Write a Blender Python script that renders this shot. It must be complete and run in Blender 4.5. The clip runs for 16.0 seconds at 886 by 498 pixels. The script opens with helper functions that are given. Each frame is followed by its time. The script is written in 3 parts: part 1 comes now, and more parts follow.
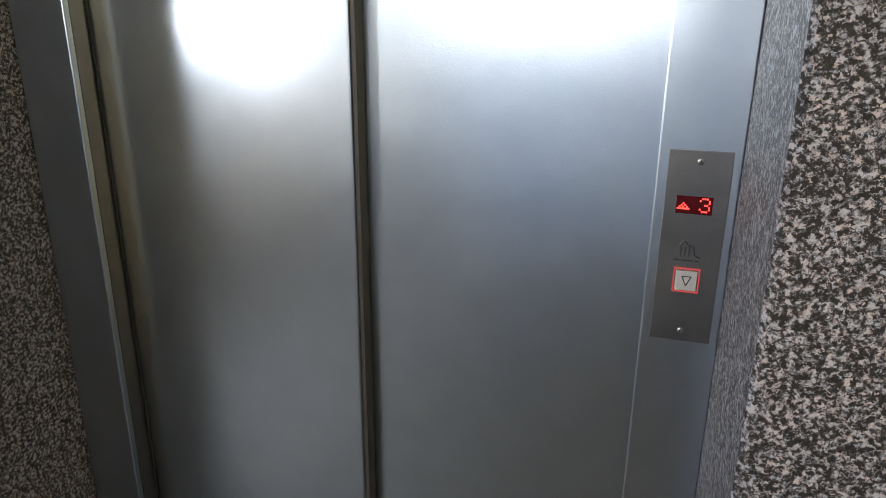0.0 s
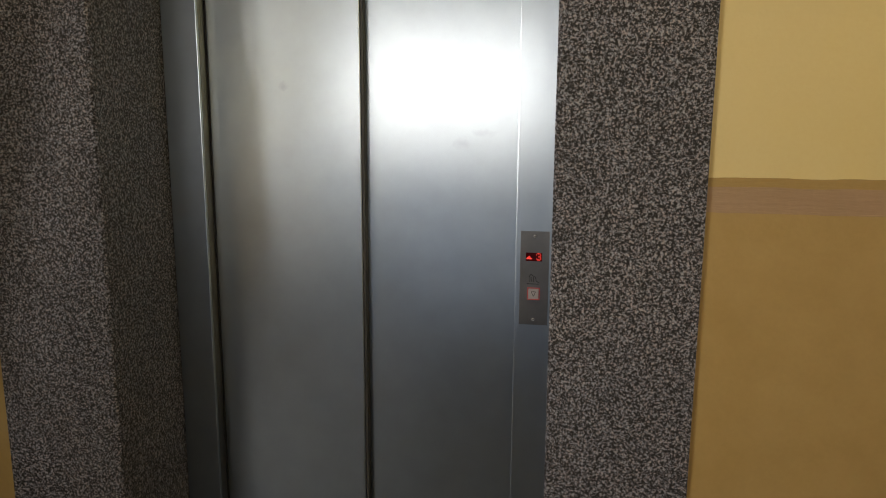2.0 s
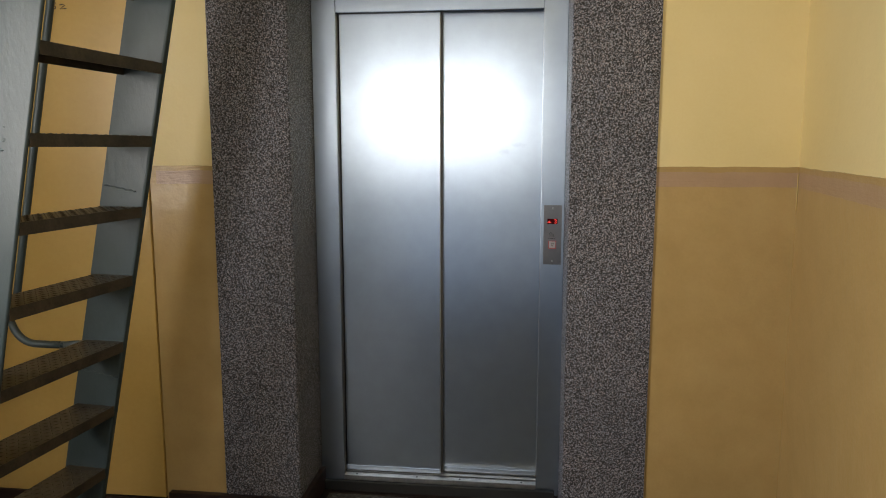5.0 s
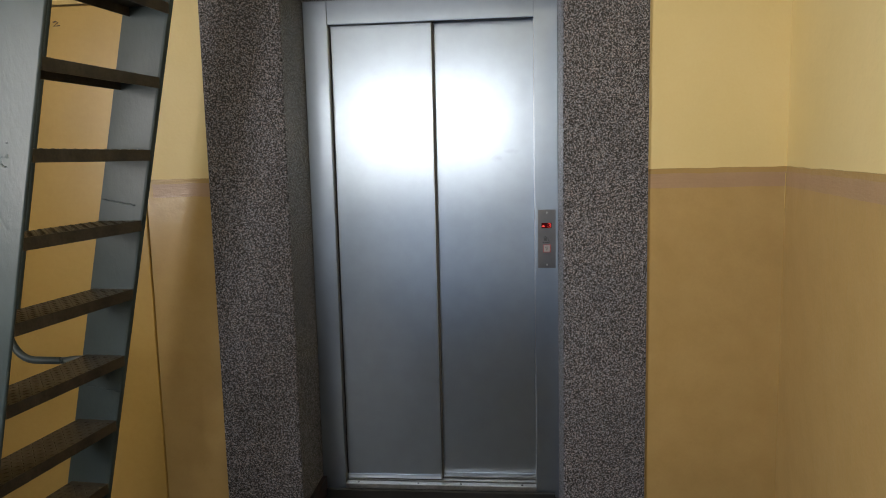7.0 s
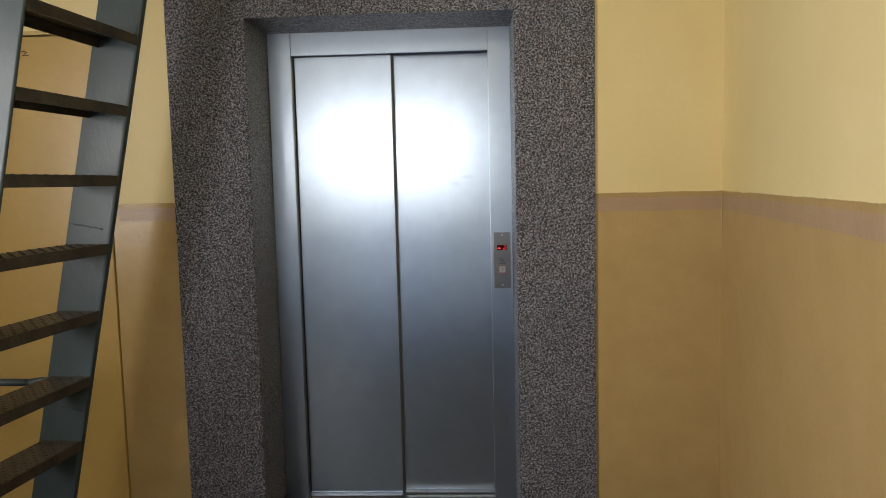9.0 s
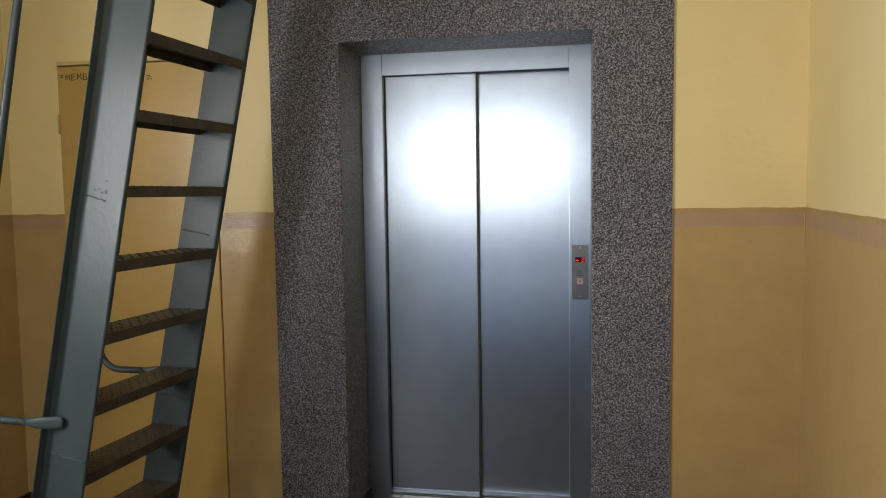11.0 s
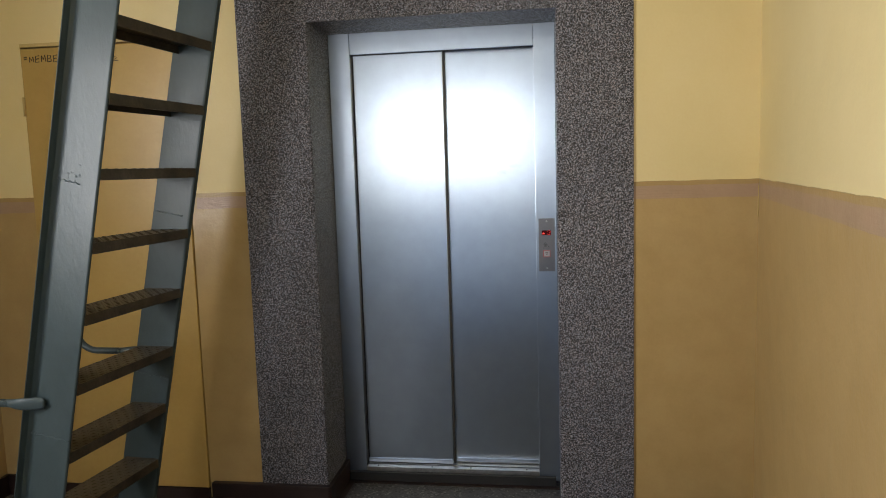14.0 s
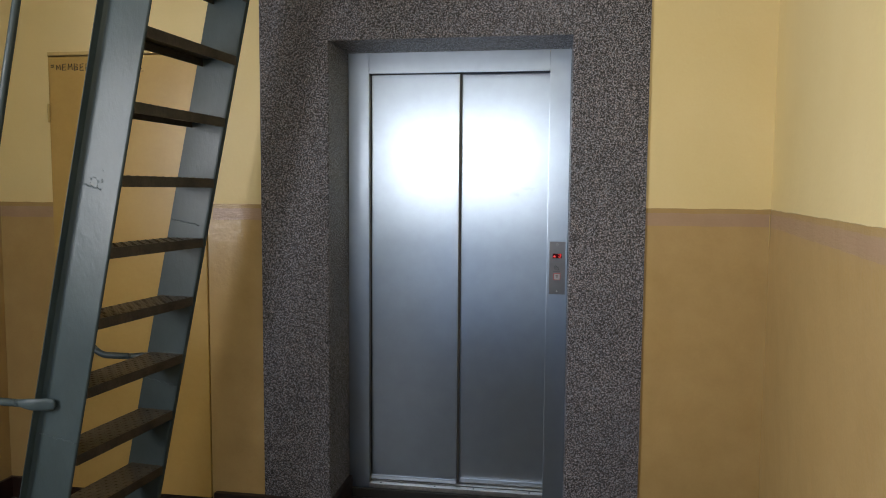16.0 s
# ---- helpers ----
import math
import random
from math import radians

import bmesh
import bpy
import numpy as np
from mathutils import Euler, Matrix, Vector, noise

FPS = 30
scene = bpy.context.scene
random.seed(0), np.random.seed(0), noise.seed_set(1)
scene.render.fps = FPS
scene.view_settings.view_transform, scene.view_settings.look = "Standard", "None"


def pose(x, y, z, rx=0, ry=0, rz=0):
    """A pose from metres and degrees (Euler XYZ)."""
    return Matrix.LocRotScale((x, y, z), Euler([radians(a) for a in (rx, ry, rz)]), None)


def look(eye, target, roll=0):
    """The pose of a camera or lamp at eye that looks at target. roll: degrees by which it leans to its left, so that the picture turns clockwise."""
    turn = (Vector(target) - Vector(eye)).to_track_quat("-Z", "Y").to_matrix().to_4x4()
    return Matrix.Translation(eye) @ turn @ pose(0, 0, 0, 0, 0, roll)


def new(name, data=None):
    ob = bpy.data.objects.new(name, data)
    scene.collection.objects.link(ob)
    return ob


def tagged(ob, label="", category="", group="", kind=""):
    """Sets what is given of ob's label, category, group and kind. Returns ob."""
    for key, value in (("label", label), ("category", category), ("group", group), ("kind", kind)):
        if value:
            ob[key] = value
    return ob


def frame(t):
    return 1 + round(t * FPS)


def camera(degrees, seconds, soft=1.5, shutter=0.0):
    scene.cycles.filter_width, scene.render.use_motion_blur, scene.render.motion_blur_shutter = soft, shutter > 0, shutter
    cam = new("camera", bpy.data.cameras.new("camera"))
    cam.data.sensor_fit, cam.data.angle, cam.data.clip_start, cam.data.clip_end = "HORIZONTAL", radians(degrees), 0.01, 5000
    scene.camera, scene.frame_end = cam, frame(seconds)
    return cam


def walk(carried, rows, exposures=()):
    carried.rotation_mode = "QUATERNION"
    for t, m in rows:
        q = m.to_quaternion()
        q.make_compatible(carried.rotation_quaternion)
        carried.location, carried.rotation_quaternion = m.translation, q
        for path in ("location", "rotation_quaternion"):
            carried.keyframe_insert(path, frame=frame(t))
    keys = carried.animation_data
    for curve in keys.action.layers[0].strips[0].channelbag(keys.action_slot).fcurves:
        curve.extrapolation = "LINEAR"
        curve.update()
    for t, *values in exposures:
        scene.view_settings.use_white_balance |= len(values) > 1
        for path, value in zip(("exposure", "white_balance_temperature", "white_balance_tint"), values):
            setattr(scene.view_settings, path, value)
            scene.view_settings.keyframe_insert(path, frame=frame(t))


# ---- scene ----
cam = camera(63.02, 16.0, soft=0.95)
PATH = [
    (0, (0.858, -0.892, 1.387), (0.302, 0.915, 0.734), 0.40),
    (0.5, (0.846, -1.128, 1.379), (0.292, 0.725, 0.869), 0.05),
    (1, (0.859, -1.372, 1.436), (0.293, 0.477, 0.927), -0.73),
    (1.5, (0.878, -1.593, 1.429), (0.535, 0.340, 1.049), 0.68),
    (2, (0.976, -1.828, 1.496), (0.644, 0.113, 1.147), 0.30),
    (2.5, (0.883, -2.099, 1.462), (0.574, -0.144, 1.177), 0.62),
    (3, (0.777, -2.375, 1.515), (0.608, -0.410, 1.185), -0.65),
    (3.5, (0.736, -2.592, 1.490), (0.546, -0.624, 1.188), -0.04),
    (4, (0.835, -2.813, 1.467), (0.571, -0.852, 1.176), 0.59),
    (6.5, (0.752, -3.024, 1.450), (0.569, -1.050, 1.190), -1.15),
    (7, (0.762, -3.019, 1.445), (0.568, -1.044, 1.194), -1.32),
    (7.5, (0.762, -3.028, 1.447), (0.572, -1.051, 1.212), -1.31),
    (8, (0.758, -3.053, 1.458), (0.615, -1.072, 1.227), -1.71),
    (8.5, (0.764, -3.083, 1.446), (0.665, -1.097, 1.239), -1.65),
    (9, (0.793, -3.143, 1.441), (0.698, -1.154, 1.259), -1.35),
    (9.5, (0.947, -3.104, 1.438), (0.615, -1.137, 1.293), -0.66),
    (12, (0.878, -3.345, 1.464), (0.501, -1.388, 1.295), -0.83),
    (12.5, (0.889, -3.343, 1.460), (0.620, -1.370, 1.272), -0.33),
    (13, (0.907, -3.337, 1.455), (0.654, -1.362, 1.266), -0.56),
    (13.5, (0.904, -3.314, 1.465), (0.643, -1.341, 1.271), -0.80),
    (14, (0.905, -3.343, 1.464), (0.618, -1.376, 1.242), -1.71),
    (14.5, (0.901, -3.371, 1.461), (0.580, -1.409, 1.243), -0.87),
    (15, (0.889, -3.401, 1.458), (0.560, -1.440, 1.243), -0.14),
    (15.5, (0.882, -3.391, 1.453), (0.562, -1.426, 1.261), 0.20),
    (16, (0.894, -3.372, 1.451), (0.585, -1.402, 1.291), 0.42),
]
EXPOSURE = ((0, 0.70, 7000, 14), (0.5, 0.66, 7100, 14), (1.0, 0.50, 7300, 14), (1.5, 0.08, 7600, 14), (2.0, -0.34, 8000, 14), (2.5, -0.52, 8150, 14), (3.0, -0.50, 8150, 14),
            (3.5, -0.10, 7700, 14), (4.0, 0.0, 7400, 14), (6.5, -0.05, 7100, 14), (9.0, -0.04, 6950, 14), (12.5, 0.03, 6800, 14), (15.0, 0.03, 6700, 14), (16, -0.05, 6600, 14))
walk(cam, [(t, look(eye, target, roll)) for t, eye, target, roll in PATH], EXPOSURE)

# ---- light ----
world = bpy.data.worlds.new("world")
scene.world = world
world.use_nodes = True
sky = world.node_tree.nodes.new("ShaderNodeTexSky")
sky.sky_type = "NISHITA"
sky.sun_disc = False
sky.sun_elevation, sky.sun_rotation = radians(40), radians(200)
world.node_tree.nodes["Background"].inputs[1].default_value = 0.12
world.node_tree.links.new(sky.outputs[0], world.node_tree.nodes["Background"].inputs[0])

FLOOR, CEIL = -0.055, 2.85
X_WEST, X_EAST, Y_NORTH, Y_SOUTH = -1.725, 1.745, -0.293, -5.6
WIN = (-1.35, 0.80, 1.33, 2.40)          # landing window behind the walk: x0, x1, z0, z1
SIDE = (-3.50, -2.20, 1.10, 2.20)        # landing window in the west wall: y0, y1, z0, z1


def area_lamp(name, m, w, h, power, colour):
    data = bpy.data.lights.new(name, "AREA")
    data.shape, data.size, data.size_y, data.energy, data.color = "RECTANGLE", w, h, power, colour
    ob = new(name, data)
    ob.matrix_world = m
    return ob


area_lamp("window_daylight", look(((WIN[0] + WIN[1]) / 2, Y_SOUTH - 0.16, (WIN[2] + WIN[3]) / 2), ((WIN[0] + WIN[1]) / 2, 0, (WIN[2] + WIN[3]) / 2)),
          WIN[1] - WIN[0], WIN[3] - WIN[2], 33, (0.92, 0.965, 1.0))
area_lamp("side_window_daylight", look((X_WEST - 0.16, (SIDE[0] + SIDE[1]) / 2, (SIDE[2] + SIDE[3]) / 2), (0, (SIDE[0] + SIDE[1]) / 2, (SIDE[2] + SIDE[3]) / 2)),
          SIDE[1] - SIDE[0], SIDE[3] - SIDE[2], 98, (0.92, 0.965, 1.0))


# ---- materials ----
def material(name, rough=0.5, metal=0.0, colour=(0.5, 0.5, 0.5)):
    m = bpy.data.materials.new(name)
    m.use_nodes = True
    b = m.node_tree.nodes["Principled BSDF"]
    b.inputs["Roughness"].default_value, b.inputs["Metallic"].default_value = rough, metal
    b.inputs["Base Color"].default_value = (*colour, 1)
    return m, m.node_tree, b


def node(nt, kind, **values):
    n = nt.nodes.new("ShaderNode" + kind)
    for k, v in values.items():
        n.inputs[k].default_value = v
    return n


def coords(nt):
    return nt.nodes.new("ShaderNodeTexCoord").outputs["Object"]


def noise_tex(nt, scale, detail=3.0, rough=0.55, vec=None):
    n = node(nt, "TexNoise", Scale=scale, Detail=detail, Roughness=rough)
    nt.links.new(vec or coords(nt), n.inputs["Vector"])
    return n.outputs["Fac"]


def node_colour(nt, scale, vec):
    n = node(nt, "TexNoise", Scale=scale, Detail=1.0)
    nt.links.new(vec, n.inputs["Vector"])
    return n.outputs["Color"]


def ramp(nt, fac, stops, mode="LINEAR"):
    r = nt.nodes.new("ShaderNodeValToRGB")
    r.color_ramp.interpolation = mode
    el = r.color_ramp.elements
    while len(el) < len(stops):
        el.new(0.5)
    for e, (p, c) in zip(el, stops):
        e.position, e.color = p, (*c, 1) if len(c) == 3 else c
    nt.links.new(fac, r.inputs[0])
    return r.outputs[0]


def mix(nt, fac, a, b, mode="MIX"):
    n = nt.nodes.new("ShaderNodeMix")
    n.data_type, n.blend_type = "RGBA", mode
    for sock, v in ((n.inputs[0], fac), (n.inputs[6], a), (n.inputs[7], b)):
        if isinstance(v, (int, float)):
            sock.default_value = v
        elif isinstance(v, tuple):
            sock.default_value = (*v, 1)
        else:
            nt.links.new(v, sock)
    return n.outputs[2]


def maths(nt, op, a, b=0.0, c=0.0):
    n = nt.nodes.new("ShaderNodeMath")
    n.operation = op
    for sock, v in zip(n.inputs, (a, b, c)):
        if isinstance(v, (int, float)):
            sock.default_value = v
        else:
            nt.links.new(v, sock)
    return n.outputs[0]


def bump(nt, b, height, strength, dist):
    n = node(nt, "Bump", Strength=strength, Distance=dist)
    nt.links.new(height, n.inputs["Height"])
    nt.links.new(n.outputs[0], b.inputs["Normal"])


def mottled(name, c1, c2, rough=0.5, metal=0.0, scale=6.0, grain=120.0, relief=0.0006, strength=0.4, rough_span=0.12):
    m, nt, b = material(name, rough, metal)
    big, small = noise_tex(nt, scale, 4), noise_tex(nt, grain, 3)
    f = maths(nt, "ADD", maths(nt, "MULTIPLY", big, 0.7), maths(nt, "MULTIPLY", small, 0.3))
    nt.links.new(ramp(nt, f, ((0.35, c1), (0.65, c2))), b.inputs["Base Color"])
    nt.links.new(maths(nt, "MULTIPLY_ADD", big, rough_span, rough - rough_span / 2), b.inputs["Roughness"])
    bump(nt, b, small, strength, relief)
    return m


def wall_paint(name, band=True):
    """Cream oil paint above, a brown stripe at chest height, ochre gloss paint below."""
    m, nt, b = material(name, 0.5)
    co = coords(nt)
    sep = nt.nodes.new("ShaderNodeSeparateXYZ")
    nt.links.new(co, sep.inputs[0])
    wav = noise_tex(nt, 9, 4, vec=co)
    z = maths(nt, "MULTIPLY_ADD", wav, 0.010, maths(nt, "SUBTRACT", sep.outputs[2], 0.005))
    big, mid, fine = noise_tex(nt, 1.6, 4, vec=co), noise_tex(nt, 7, 4, vec=co), noise_tex(nt, 95, 3, vec=co)
    cream = ramp(nt, big, ((0.3, (0.755, 0.61, 0.29)), (0.7, (0.805, 0.665, 0.35))))
    ochre = ramp(nt, mid, ((0.3, (0.435, 0.293, 0.116)), (0.7, (0.49, 0.340, 0.144))))
    stripe = ramp(nt, mid, ((0.3, (0.395, 0.264, 0.165)), (0.7, (0.45, 0.306, 0.20))))
    gap = maths(nt, "MULTIPLY", maths(nt, "GREATER_THAN", sep.outputs[0], -0.75), maths(nt, "LESS_THAN", maths(nt, "MULTIPLY_ADD", wav, 0.03, sep.outputs[0]), -0.632))
    above_low, above_high = maths(nt, "GREATER_THAN", z, 1.315), maths(nt, "GREATER_THAN", z, 1.386)
    rim = maths(nt, "GREATER_THAN", z, 1.367)
    stripe = mix(nt, rim, stripe, mix(nt, 1.0, ochre, (0.92, 0.90, 0.86), "MULTIPLY"))
    col = mix(nt, above_high, mix(nt, maths(nt, "MULTIPLY", above_low, maths(nt, "SUBTRACT", 1.0, gap)), ochre, stripe), cream)
    nt.links.new(mix(nt, 0.10, col, ramp(nt, fine, ((0.3, (0.4, 0.4, 0.4)), (0.7, (0.6, 0.6, 0.6)))), "OVERLAY"), b.inputs["Base Color"])
    nt.links.new(maths(nt, "MULTIPLY_ADD", above_high, 0.20, 0.29), b.inputs["Roughness"])
    mp = nt.nodes.new("ShaderNodeMapping")
    mp.inputs["Scale"].default_value = (1.0, 1.0, 9.0)
    nt.links.new(co, mp.inputs[0])
    brushed = maths(nt, "MULTIPLY", noise_tex(nt, 16, 4, 0.6, mp.outputs[0]), maths(nt, "SUBTRACT", above_low, above_high))
    h = maths(nt, "ADD", maths(nt, "MULTIPLY", mid, 1.0), maths(nt, "ADD", maths(nt, "MULTIPLY", fine, 0.10), maths(nt, "MULTIPLY", brushed, 0.35)))
    bump(nt, b, h, 0.35, 0.012)
    return m


def chip_plaster(name):
    """Stone-chip plaster: 2 to 6 mm chips of black, grey, brown and white stone in resin."""
    m, nt, b = material(name, 0.42)
    co = coords(nt)
    v = node(nt, "TexVoronoi", Scale=800.0, Randomness=1.0)
    big = node(nt, "TexVoronoi", Scale=335.0, Randomness=1.0)
    for t in (v, big):
        nt.links.new(mix(nt, 0.008, co, node_colour(nt, 260.0, co), "ADD"), t.inputs["Vector"])
    fine, coarse = nt.nodes.new("ShaderNodeSeparateColor"), nt.nodes.new("ShaderNodeSeparateColor")
    nt.links.new(v.outputs["Color"], fine.inputs[0])
    nt.links.new(big.outputs["Color"], coarse.inputs[0])
    clump = maths(nt, "MULTIPLY_ADD", maths(nt, "SUBTRACT", noise_tex(nt, 182, 1.0, 0.5, co), 0.5), 1.5, maths(nt, "MULTIPLY_ADD", fine.outputs[0], 0.42, maths(nt, "MULTIPLY", coarse.outputs[0], 0.58)))
    clump = maths(nt, "MULTIPLY_ADD", maths(nt, "SUBTRACT", noise_tex(nt, 90, 2.0, 0.6, co), 0.5), 0.80, clump)
    chips = ramp(nt, clump, ((0.0, (0.004, 0.004, 0.005)), (0.38, (0.020, 0.020, 0.022)), (0.47, (0.075, 0.075, 0.080)), (0.55, (0.16, 0.159, 0.168)), (0.64, (0.30, 0.295, 0.306)), (0.80, (0.48, 0.47, 0.47))), "CONSTANT")
    tone = ramp(nt, noise_tex(nt, 3, 4, vec=co), ((0.3, (0.76, 0.84, 1.0)), (0.7, (0.90, 0.95, 1.08))))
    tone = mix(nt, maths(nt, "GREATER_THAN", coarse.outputs[1], 0.6), tone, mix(nt, 1.0, tone, (1.16, 0.98, 0.88), "MULTIPLY"))
    nt.links.new(mix(nt, 1.0, chips, tone, "MULTIPLY"), b.inputs["Base Color"])
    bump(nt, b, maths(nt, "ADD", maths(nt, "SUBTRACT", 1.0, v.outputs["Distance"]), maths(nt, "MULTIPLY", coarse.outputs[2], 0.8)), 0.6, 0.0012)
    return m


def grained_steel(name, tint=(0.545, 0.64, 0.755), rough=0.158):
    """Stainless sheet rolled with a leather grain: a tight sheen over a broad one."""
    m = bpy.data.materials.new(name)
    m.use_nodes = True
    nt = m.node_tree
    nt.nodes.remove(nt.nodes["Principled BSDF"])
    co = coords(nt)
    mp = nt.nodes.new("ShaderNodeMapping")
    mp.inputs["Scale"].default_value = (1.0, 1.0, 1.6)
    nt.links.new(co, mp.inputs[0])
    v = node(nt, "TexVoronoi", Scale=215.0)
    v.feature = "DISTANCE_TO_EDGE"
    nt.links.new(mp.outputs[0], v.inputs["Vector"])
    n = noise_tex(nt, 420, 2, vec=mp.outputs[0])
    big, smear = noise_tex(nt, 2.2, 4, vec=co), noise_tex(nt, 14, 5, 0.6, vec=co)
    col = ramp(nt, smear, ((0.3, tuple(0.93 * t for t in tint)), (0.7, tint)))
    # rubbed marks left on the leaves at hand and shoulder height
    sep = nt.nodes.new("ShaderNodeSeparateXYZ")
    nt.links.new(co, sep.inputs[0])
    rag = noise_tex(nt, 70, 4, 0.7, co)
    for cx, cz, sx, sz, r, depth in ((-0.21, 1.64, 1.0, 1.0, 0.014, 0.80), (0.27, 1.492, 1.0, 1.6, 0.028, 0.88), (0.325, 1.52, 0.6, 1.8, 0.022, 0.90), (0.17, 1.64, 1.0, 1.2, 0.012, 0.90)):
        u, w = maths(nt, "MULTIPLY", maths(nt, "SUBTRACT", sep.outputs[0], cx), sx), maths(nt, "MULTIPLY", maths(nt, "SUBTRACT", sep.outputs[2], cz), sz)
        d = maths(nt, "SQRT", maths(nt, "ADD", maths(nt, "MULTIPLY", u, u), maths(nt, "MULTIPLY", w, w)))
        d = maths(nt, "MULTIPLY_ADD", rag, 1.6 * r, maths(nt, "SUBTRACT", d, 0.8 * r))
        col = mix(nt, 1.0, col, ramp(nt, maths(nt, "DIVIDE", d, r), ((0.2, (depth, depth, depth)), (1.0, (1, 1, 1)))), "MULTIPLY")
    h = maths(nt, "ADD", ramp(nt, v.outputs["Distance"], ((0.0, (0, 0, 0)), (0.25, (1, 1, 1)))), maths(nt, "MULTIPLY", n, 0.5))
    bp = node(nt, "Bump", Strength=0.085, Distance=0.0006)
    nt.links.new(h, bp.inputs["Height"])
    vary = maths(nt, "MULTIPLY_ADD", big, 0.06, maths(nt, "MULTIPLY_ADD", smear, 0.04, -0.05))
    lobes = []
    for r in (rough, rough + 0.21):
        g = nt.nodes.new("ShaderNodeBsdfGlossy")
        g.distribution = "BECKMANN"
        nt.links.new(col, g.inputs["Color"])
        nt.links.new(maths(nt, "ADD", vary, r), g.inputs["Roughness"])
        nt.links.new(bp.outputs[0], g.inputs["Normal"])
        lobes.append(g.outputs[0])
    mx = nt.nodes.new("ShaderNodeMixShader")
    mx.inputs[0].default_value = 0.56
    nt.links.new(lobes[0], mx.inputs[1]), nt.links.new(lobes[1], mx.inputs[2])
    nt.links.new(mx.outputs[0], nt.nodes["Material Output"].inputs[0])
    return m


def terrazzo(name):
    m, nt, b = material(name, 0.55)
    v = node(nt, "TexVoronoi", Scale=105.0)
    nt.links.new(coords(nt), v.inputs["Vector"])
    s = nt.nodes.new("ShaderNodeSeparateColor")
    nt.links.new(v.outputs["Color"], s.inputs[0])
    chips = ramp(nt, s.outputs[0], ((0.0, (0.015, 0.013, 0.012)), (0.2, (0.062, 0.058, 0.056)), (0.7, (0.09, 0.085, 0.08)), (0.9, (0.21, 0.20, 0.185))), "CONSTANT")
    nt.links.new(mix(nt, maths(nt, "MULTIPLY", noise_tex(nt, 5, 5), 0.6), chips, (0.06, 0.055, 0.052)), b.inputs["Base Color"])
    bump(nt, b, noise_tex(nt, 60), 0.1, 0.0006)
    return m


def glow(name, colour, strength):
    m, nt, b = material(name, 0.4, 0.0, tuple(0.3 * c for c in colour))
    b.inputs["Emission Color"].default_value, b.inputs["Emission Strength"].default_value = (*colour, 1), strength
    return m


def ladder_paint(name):
    """Thick grey-blue enamel with brush ridges, drips and rubbed spots."""
    m, nt, b = material(name, 0.3)
    b.inputs["Specular IOR Level"].default_value = 0.32
    co = coords(nt)
    mp = nt.nodes.new("ShaderNodeMapping")
    mp.inputs["Scale"].default_value = (1.0, 1.0, 0.45)
    nt.links.new(co, mp.inputs[0])
    drip, big, fine = noise_tex(nt, 55, 4, 0.6, mp.outputs[0]), noise_tex(nt, 5, 4, vec=co), noise_tex(nt, 160, 2, vec=co)
    nt.links.new(ramp(nt, maths(nt, "ADD", maths(nt, "MULTIPLY", big, 0.8), maths(nt, "MULTIPLY", drip, 0.2)),
                      ((0.3, (0.036, 0.053, 0.058)), (0.7, (0.054, 0.076, 0.082)))), b.inputs["Base Color"])
    nt.links.new(maths(nt, "MULTIPLY_ADD", big, 0.2, 0.27), b.inputs["Roughness"])
    bump(nt, b, maths(nt, "ADD", drip, maths(nt, "MULTIPLY", fine, 0.15)), 0.26, 0.004)
    return m


M_WALL = wall_paint("painted_plaster")
M_CHIP = chip_plaster("stone_chip_plaster")
M_STEEL = grained_steel("leather_grain_steel")
M_PLAIN_STEEL = mottled("brushed_steel", (0.185, 0.185, 0.192), (0.225, 0.225, 0.232), 0.34, 1.0, 20, 300, 0.0001, 0.1)
M_ALU = mottled("worn_aluminium", (0.40, 0.40, 0.40), (0.58, 0.57, 0.57), 0.36, 1.0, 25, 200, 0.0004, 0.3)
M_FLOOR = terrazzo("terrazzo")
M_BASE = mottled("dark_brown_skirting_paint", (0.016, 0.008, 0.007), (0.030, 0.015, 0.012), 0.35, 0, 8, 90)
M_DOOR = mottled("ochre_door_enamel", (0.475, 0.312, 0.092), (0.525, 0.352, 0.114), 0.33, 0, 3, 60, 0.0015, 0.3)
M_CASING = mottled("cream_casing_enamel", (0.56, 0.41, 0.16), (0.62, 0.46, 0.19), 0.35, 0, 4, 60, 0.0015, 0.3)
M_LADDER = ladder_paint("grey_blue_enamel")
M_TREAD = mottled("worn_tread_steel", (0.036, 0.030, 0.022), (0.092, 0.075, 0.052), 0.42, 0.2, 14, 110, 0.001, 0.4)
M_BLACK = mottled("black_gap", (0.010, 0.010, 0.010), (0.018, 0.018, 0.018), 0.6)
M_RUBBER = mottled("black_rubber", (0.035, 0.034, 0.033), (0.055, 0.053, 0.050), 0.5)
M_INK = mottled("black_marker_ink", (0.02, 0.015, 0.01), (0.05, 0.035, 0.02), 0.5)
M_PRINT = mottled("engraved_print", (0.02, 0.02, 0.022), (0.035, 0.035, 0.037), 0.5)
M_REDGLASS = mottled("dark_red_display_window", (0.06, 0.002, 0.003), (0.09, 0.003, 0.004), 0.15)
M_DOTS = glow("red_display_dots", (1.0, 0.06, 0.05), 1.8)
M_CAP = mottled("pale_button_steel", (0.36, 0.35, 0.35), (0.42, 0.41, 0.41), 0.45, 0.0, 40, 300, 0.0001, 0.1)
M_RING = glow("red_button_ring", (1.0, 0.12, 0.12), 0.2)
M_CEIL = mottled("white_ceiling_paint", (0.70, 0.68, 0.62), (0.76, 0.74, 0.68), 0.8, 0, 2, 80)
